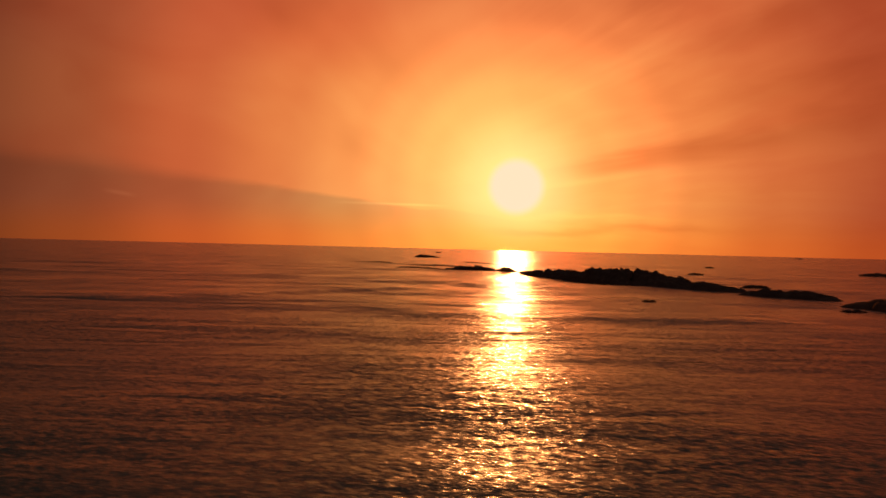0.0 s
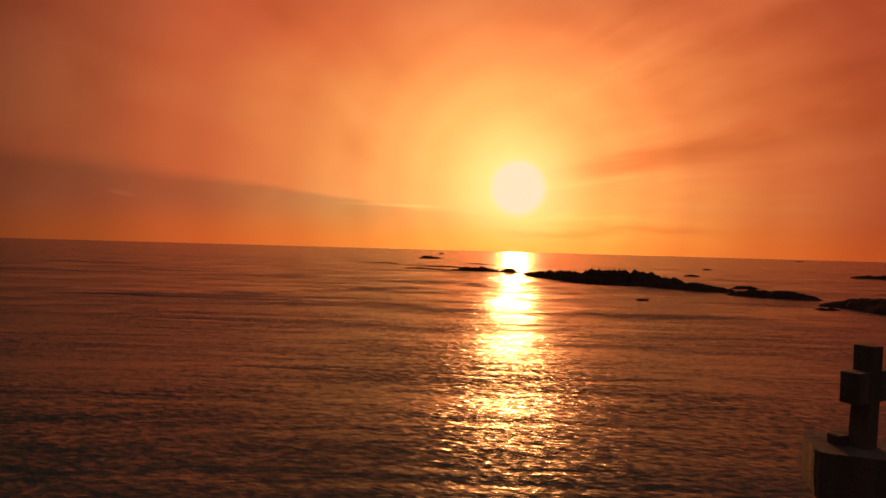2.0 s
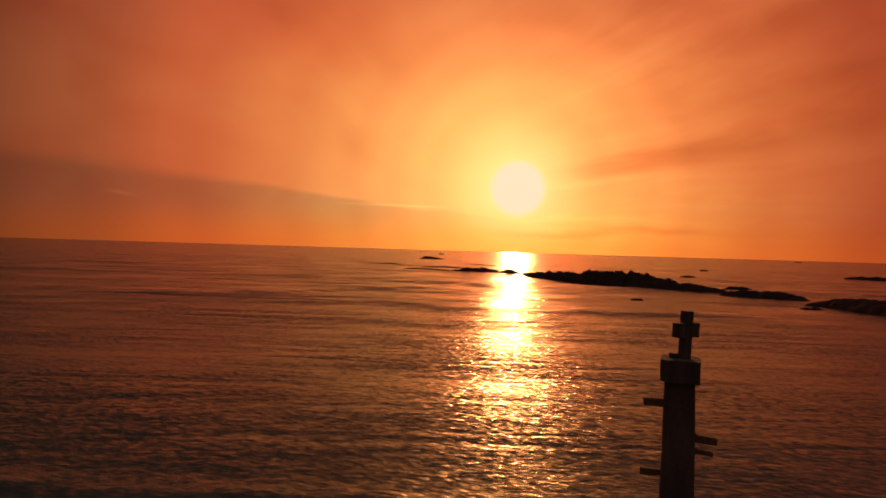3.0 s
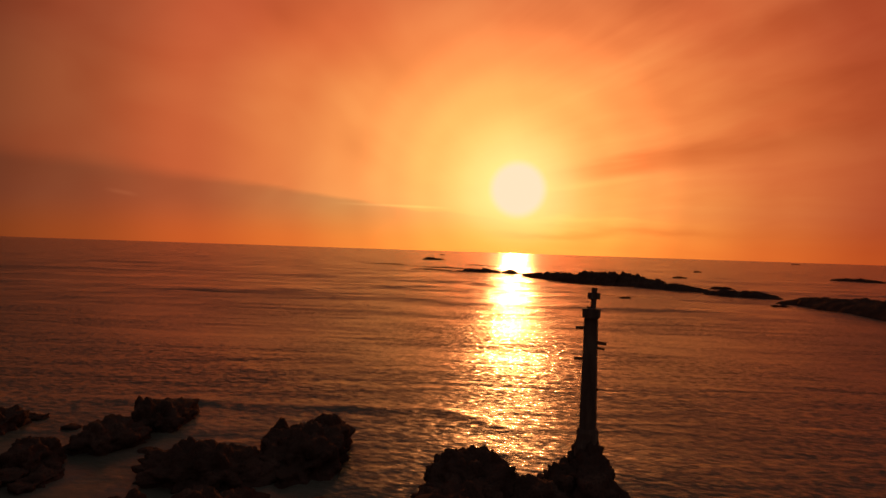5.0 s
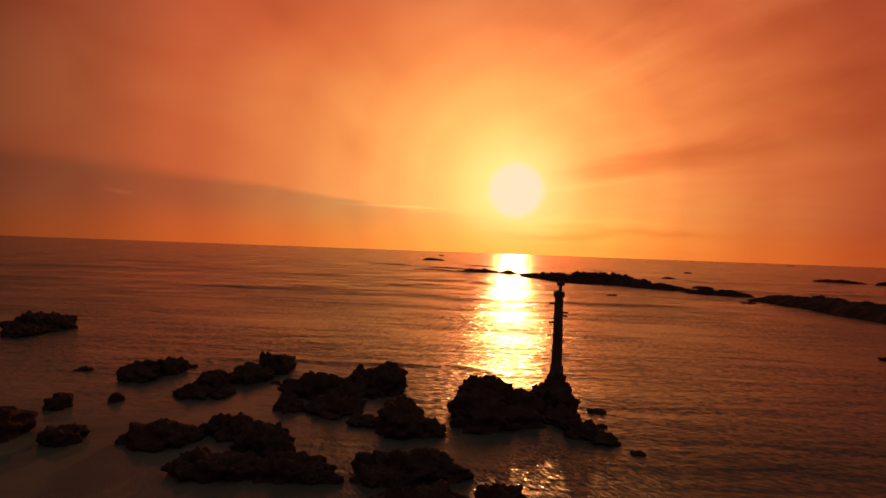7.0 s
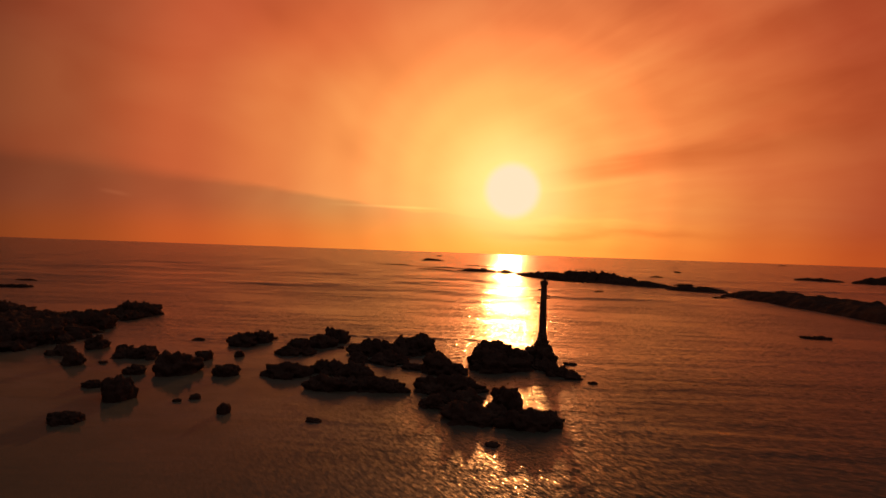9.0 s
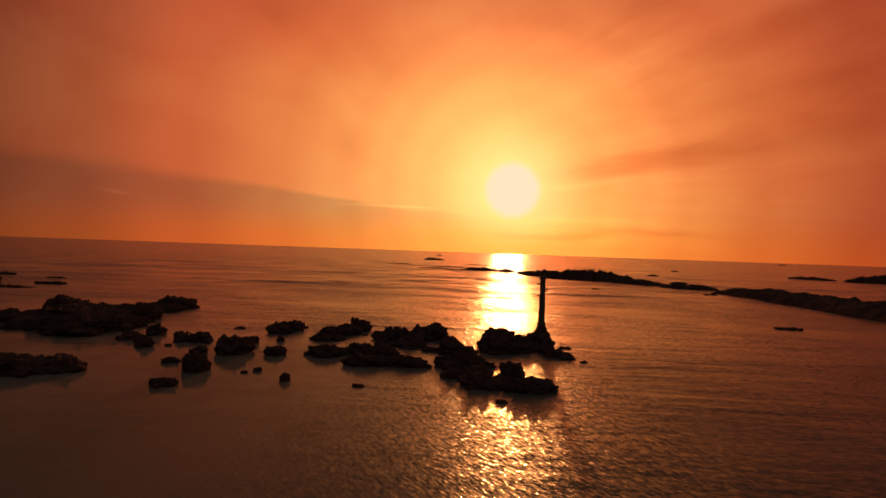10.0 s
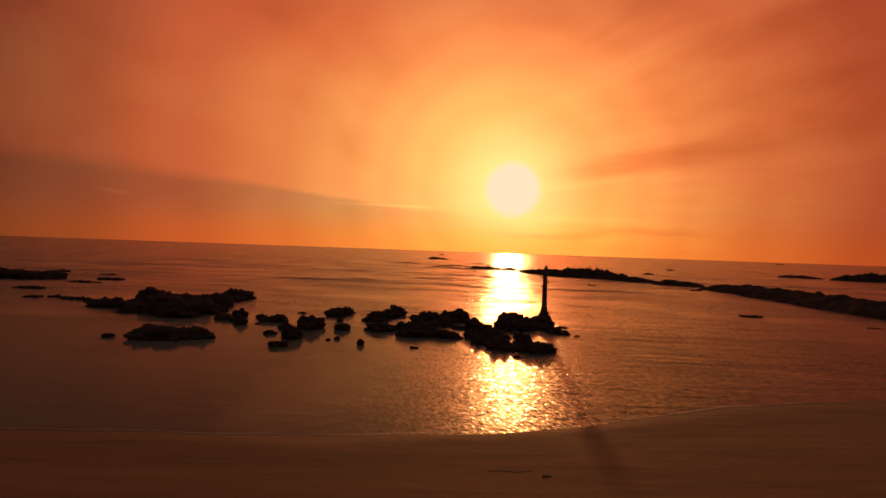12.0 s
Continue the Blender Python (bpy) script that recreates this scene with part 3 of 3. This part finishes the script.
rock([(-125.9, 61.2, 14.0, 12.0, 2.2), (-136.0, 63.0, 12.0, 12.0, 2.6)], CRAG, 37.0)
rock([(-105.6, 30.2, 6.5, 3.6, 0.5)], LOW, 38.0)


for i, (x, y, w, d, h) in enumerate(((-50.8, -5.8, 1.6, 1.4, 0.8), (-48.6, -9.6, 1.2, 1.1, 0.6), (-44.6, -14.2, 1.3, 1.1, 0.7), (-47.6, -5.0, 1.2, 1.3, 0.8), (-52.6, -9.4, 1.5, 1.1, 0.4), (-42.0, -9.4, 1.6, 1.4, 0.6), (-37.2, -13.6, 0.9, 0.8, 0.5), (-27.9, -28.8, 0.6, 0.5, 0.25), (-40.6, -16.0, 0.8, 0.8, 0.3))):
    rock([(x, y, w, d, h)], "small broken black rock at the edge of a larger one", 80.0 + i)
for i, (x, y, w, d, h) in enumerate(((-29.4, 2.1, 1.6, 1.2, 0.3), (-26.0, 0.4, 0.9, 0.9, 0.3), (-19.8, -3.1, 0.9, 0.8, 0.25), (-37.6, -0.7, 1.5, 1.2, 0.3), (-33.5, -10.2, 1.2, 1.2, 0.5))):
    rock([(x, y, w, d, h)], LOW, 50.0 + i)
for i, (x, y, w, d, h) in enumerate(((52.2, 20.8, 4.5, 2.0, 0.25), (66.5, 5.0, 3.0, 1.4, 0.16), (45.9, 126.0, 3.0, 2.0, 0.22), (51.8, 183.0, 4.0, 2.5, 0.8), (97.0, 180.0, 9.0, 5.0, 1.3), (80.5, 112.5, 4.5, 3.0, 0.4), (-107.2, 66.0, 7.0, 4.0, 0.6), (-107.0, 52.0, 9.0, 3.0, 0.35), (-92.0, 11.5, 3.5, 2.0, 0.35), (-83.0, 10.0, 6.0, 2.5, 0.45), (-77.4, 5.9, 3.0, 1.6, 0.35), (-88.6, 12.9, 3.0, 1.6, 0.4), (-141.0, 96.0, 8.0, 4.0, 0.7), (-120.0, 88.0, 5.0, 3.0, 0.4))):
    rock([(x, y, w, d, h)], LOW, 60.0 + i, "reefs out at sea")


# ---- what lies on the sand ----
def make_driftwood(x, y, length, turn):
    bm = bmesh.new()
    box(bm, length, 0.09, 0.06, pose(0, 0, 0.035, 0, 3, 0), 0.02)
    worn(bm, 4.0, 0.03, 5)
    for vert in bm.verts:
        vert.co.y += 0.10 * math.sin(vert.co.x * 4.0)
    ob = mesh_object("driftwood", bm, TIMBER, None, False)
    ob.matrix_world = pose(x, y, sand_height(x, y) - 0.015, 0, 0, turn)
    tagged(ob, "short dark piece of driftwood lying on the sand", "driftwood")


def make_weed(x, y, length, turn):
    pts = []
    for i in range(33):
        a = i / 32.0
        px, py = x + length * (a - 0.5), y + 0.12 * math.sin(7 * a) + 0.06 * noise.noise((a * 9, 2, 0)) + turn * (a - 0.5)
        w = 0.006 + 0.014 * abs(noise.noise((a * 14, 5, 1)))
        z = sand_height(px, py)
        pts += [(px, py - w, z), (px, py, z + 0.018), (px, py + w, z)]
    faces = [(3 * i + j, 3 * i + 3 + j, 3 * i + 4 + j, 3 * i + 1 + j) for i in range(32) for j in range(2)]
    tagged(sheet("seaweed", pts, faces, ROCK), "thin dark strand of seaweed on the sand", "seaweed")


# ---- the long reef and the far rocks ----
def ridge(nodes, label, seed, step=0.7, name="reef", jag=0.58):
    """A ragged bank of rock along nodes of (x, y, width, height)."""
    pts = [Vector((n[0], n[1])) for n in nodes]
    cum = [0.0]
    for a, b in zip(pts, pts[1:]):
        cum.append(cum[-1] + (b - a).length)
    rows = max(8, int(cum[-1] / step))
    cols = 41
    verts = []
    for r in range(rows):
        s = cum[-1] * r / (rows - 1)
        i = max(j for j in range(len(cum) - 1) if cum[j] <= s)
        f = (s - cum[i]) / (cum[i + 1] - cum[i])
        p = pts[i].lerp(pts[i + 1], f)
        side = (pts[i + 1] - pts[i]).normalized()
        side = Vector((side.y, -side.x))
        w = nodes[i][2] * (1 - f) + nodes[i + 1][2] * f
        h = nodes[i][3] * (1 - f) + nodes[i + 1][3] * f
        end = min(1.0, min(s, cum[-1] - s) / 2.5)
        for c in range(cols):
            q = 2.0 * c / (cols - 1) - 1.0
            wander = 1.0 + 0.16 * noise.noise((s / 9.0 + seed, math.copysign(2.0, q), seed)) + 0.07 * noise.noise((s / 2.7, math.copysign(3.0, q), seed))
            at = p + side * (q * w / 2 * (1.0 + (wander - 1.0) * abs(q) ** 4))
            body = (1.0 - abs(q) ** 3.4)
            lump = 0.90 + 0.18 * noise.noise((at.x / 7.0, at.y / 7.0, seed)) + 0.16 * noise.noise((at.x / 3.2, at.y / 3.2, seed)) + jag * (0.8 * noise.noise((s / 4.0, q * 3.0, seed)) + 0.55 * noise.noise((s / 1.7, q * 6.0, seed)))
            cell = noise.voronoi((at.x / 2.2, at.y / 2.2, seed))[0]
            fine = min(1.0, 2.0 * jag)
            lump += 0.14 * fine * (cell[1] - cell[0] - 0.3)
            z = h * body * lump * end - 0.5 * (1.0 - body * end) + fine * min(1.0, 0.3 + 0.3 * h) * body * (0.26 * noise.noise((at.x * 0.8, at.y * 0.8, seed)) + 0.20 * noise.noise((at.x * 1.9, at.y * 1.9, seed)))
            verts.append((at.x, at.y, z))
    return tagged(sheet(name, verts, grid_faces(rows, cols), ROCK), label, "reef", "reefs out at sea")


ridge([(37, 250, 6, 0.6), (41, 234, 9, 2.5), (48, 216, 14, 2.9), (56, 200, 17, 4.6), (66, 188, 18, 4.4), (72, 176, 16, 2.8), (80, 168, 12, 1.9), (86, 161, 7, 0.6)],
      "long ragged black reef lying out at sea", 1.0)
ridge([(79, 156, 5, 0.4), (85, 150, 8, 1.8), (92, 144, 9, 1.7), (97, 138, 6, 0.4)], "short black reef in a gap of the longer ones", 2.0)
ridge([(88, 128, 5, 0.3), (93, 118, 12, 2.6), (94, 98, 16, 3.2), (94, 78, 17, 3.2), (93, 58, 18, 3.2), (92, 38, 19, 3.3), (91, 18, 19, 3.2), (89, 0, 14, 2.2), (88, -8, 6, 0.4)],
      "long ragged black reef running in towards the shore", 3.0, jag=0.25)
ridge([(240, 340, 7, 0.4), (248, 334, 12, 2.0), (256, 326, 12, 1.7), (264, 318, 8, 0.5)], "low black reef far out at sea", 4.0)
ridge([(257, 306, 8, 0.5), (268, 300, 16, 4.2), (280, 292, 20, 5.6), (294, 284, 16, 4.6), (304, 276, 8, 0.6)], "humped black reef far out at sea", 5.0)
ridge([(0, 270, 4, 0.4), (8, 272, 7, 1.7), (15, 272, 8, 2.2), (21, 271, 8, 2.2), (27, 268, 4, 0.6)], "low black reef far out at sea", 6.0, 0.8)
ridge([(25, 270, 3, 0.6), (28, 265, 5, 1.6), (30, 262, 6, 2.7), (33, 260, 5, 1.5), (36, 258, 3, 0.4)], "small black hump of rock out at sea", 7.0, 0.5)
ridge([(35, 256, 3, 0.4), (37, 250, 6, 1.7), (40, 244, 6, 1.2), (43, 236, 5, 0.8)], "small black hump of rock out at sea", 8.0, 0.5)
ridge([(-28, 594, 7, 0.3), (-20, 598, 12, 2.6), (-10, 600, 12, 2.2), (0, 606, 7, 0.3)], "low black reef far out at sea", 9.0)
ridge([(-62, 384, 3, 0.1), (-48, 384, 4, 0.35), (-36, 378, 5, 0.7), (-26, 352, 4, 0.3), (-14, 338, 4, 0.4), (0, 335, 5, 0.6), (12, 328, 4, 0.3), (22, 322, 3, 0.1)], "low broken line of reef awash in the swell", 10.0)
ridge([(14, 438, 4, 0.2), (22, 424, 5, 0.8), (32, 408, 5, 0.6), (40, 394, 4, 0.2)], "low broken line of reef awash in the swell", 11.0)
ridge([(-24, 296, 3, 0.15), (-14, 300, 4, 0.55), (-4, 290, 4, 0.5), (4, 274, 3, 0.3)], "low broken line of reef awash in the swell", 12.0)
rock([(196, 430, 6.0, 3.0, 1.3)], LOW, 41.0, "reefs out at sea")
rock([(126, 290, 7.0, 3.5, 1.0)], LOW, 42.0, "reefs out at sea")
rock([(-6, 1180, 9.0, 5.0, 2.2)], LOW, 43.0, "reefs out at sea")
rock([(1180, 1950, 26.0, 10.0, 2.6)], LOW, 44.0, "reefs out at sea")


# ---- the pillar with its cross ----
def box(bm, sx, sy, sz, m, cut=0.0, taper=1.0):
    """A block sx by sy by sz, its middle at m, upright edges cut by cut; taper: the top's size against the foot's."""
    made = bmesh.ops.create_cube(bm, size=1.0)["verts"]
    for vert in made:
        k = taper if vert.co.z > 0 else 1.0
        vert.co = Vector((vert.co.x * sx * k, vert.co.y * sy * k, vert.co.z * sz))
    if cut:
        edges = [e for e in bm.edges if e.verts[0] in made and e.verts[1] in made and abs((e.verts[0].co - e.verts[1].co).z) > 0.5 * sz]
        made = list({v for v in made} | set(bmesh.ops.bevel(bm, geom=edges, offset=cut, segments=2, affect="EDGES", profile=0.5)["verts"]))
    made = [v for v in made if v.is_valid]
    bmesh.ops.transform(bm, matrix=m, verts=made)


def worn(bm, seed, depth=0.012, cuts=6):
    """Small chips and unevenness."""
    bmesh.ops.subdivide_edges(bm, edges=list(bm.edges), cuts=cuts, use_grid_fill=True)
    for vert in bm.verts:
        p = vert.co * 3.0 + Vector((seed, 0, 0))
        vert.co += depth * Vector((noise.noise(p), noise.noise(p + Vector((5, 0, 0))), 0.6 * noise.noise(p + Vector((9, 0, 0)))))


def make_pillar(x, y):
    pillar = new("cross_pillar")
    pillar.location = (x, y, 0)
    tagged(pillar, "tall weathered stone pillar topped with a cross on a rock", "pillar")
    yaw = -22.0
    bm = bmesh.new()
    box(bm, 0.78, 0.78, 6.3, pose(0, 0, 5.35, 0, 0, yaw), 0.10, 0.77)
    worn(bm, 1.0, 0.014, 7)
    part("shaft", bm, STONE, pillar)
    bm = bmesh.new()
    box(bm, 1.15, 1.15, 1.3, pose(0, 0, 2.45, 0, 0, yaw), 0.2, 0.72)
    worn(bm, 2.0, 0.10, 5)
    part("footing", bm, STONE, pillar, "rough sloping footing of stone and mortar")
    bm = bmesh.new()
    box(bm, 0.78, 0.78, 0.46, pose(0, 0, 8.66, 0, 0, yaw), 0.10)
    worn(bm, 3.0, 0.016, 4)
    part("cap", bm, STONE, pillar)
    bm = bmesh.new()
    box(bm, 0.15, 0.13, 0.11, pose(-0.12, 0.05, 8.93, 0, 0, 20), 0.03)
    worn(bm, 4.0, 0.02, 3)
    part("chip", bm, STONE, pillar, "loose lump of mortar beside the cross")
    cross = new("cross")
    cross.parent = pillar
    cross.location = (0.075, 0.0, 8.88)
    cross.rotation_euler = (0.0, radians(2.2), 0.0)
    bm = bmesh.new()
    box(bm, 0.21, 0.18, 1.02, pose(0, 0, 0.50, 0, 0, 32), 0.02)
    worn(bm, 5.0, 0.01, 4)
    part("upright", bm, STONE, cross)
    for side in (-1, 1):
        bm = bmesh.new()
        box(bm, 0.25, 0.17, 0.30, pose(0, 0, 0.61, 0, 0, 32) @ pose(side * 0.225, 0, 0), 0.02)
        worn(bm, 6.0 + side, 0.01, 3)
        part("arm", bm, STONE, cross)
    # stub ends of old beams let into two sides of the shaft
    for side, z, length, thick in ((-1, 7.92, 0.42, 0.16), (1, 7.25, 0.44, 0.15), (1, 6.98, 0.36, 0.10), (-1, 6.42, 0.42, 0.14), (1, 5.0, 0.10, 0.13), (-1, 4.1, 0.10, 0.13)):
        half = 0.39 - 0.0145 * (z - 2.2)
        bm = bmesh.new()
        box(bm, length + 0.1, thick, thick, pose(0, 0, z, 0, 0, yaw) @ pose(side * (half + length / 2 - 0.05), 0, 0, 0, side * 3, 0), 0.02)
        worn(bm, z, 0.02, 3)
        part("beam_stub", bm, TIMBER, pillar, "short weathered stub of a timber beam")


make_pillar(3.29, -6.57)


make_driftwood(-8.4, -72.9, 0.5, -18)
make_weed(-10.2, -72.2, 2.4, 0.15)
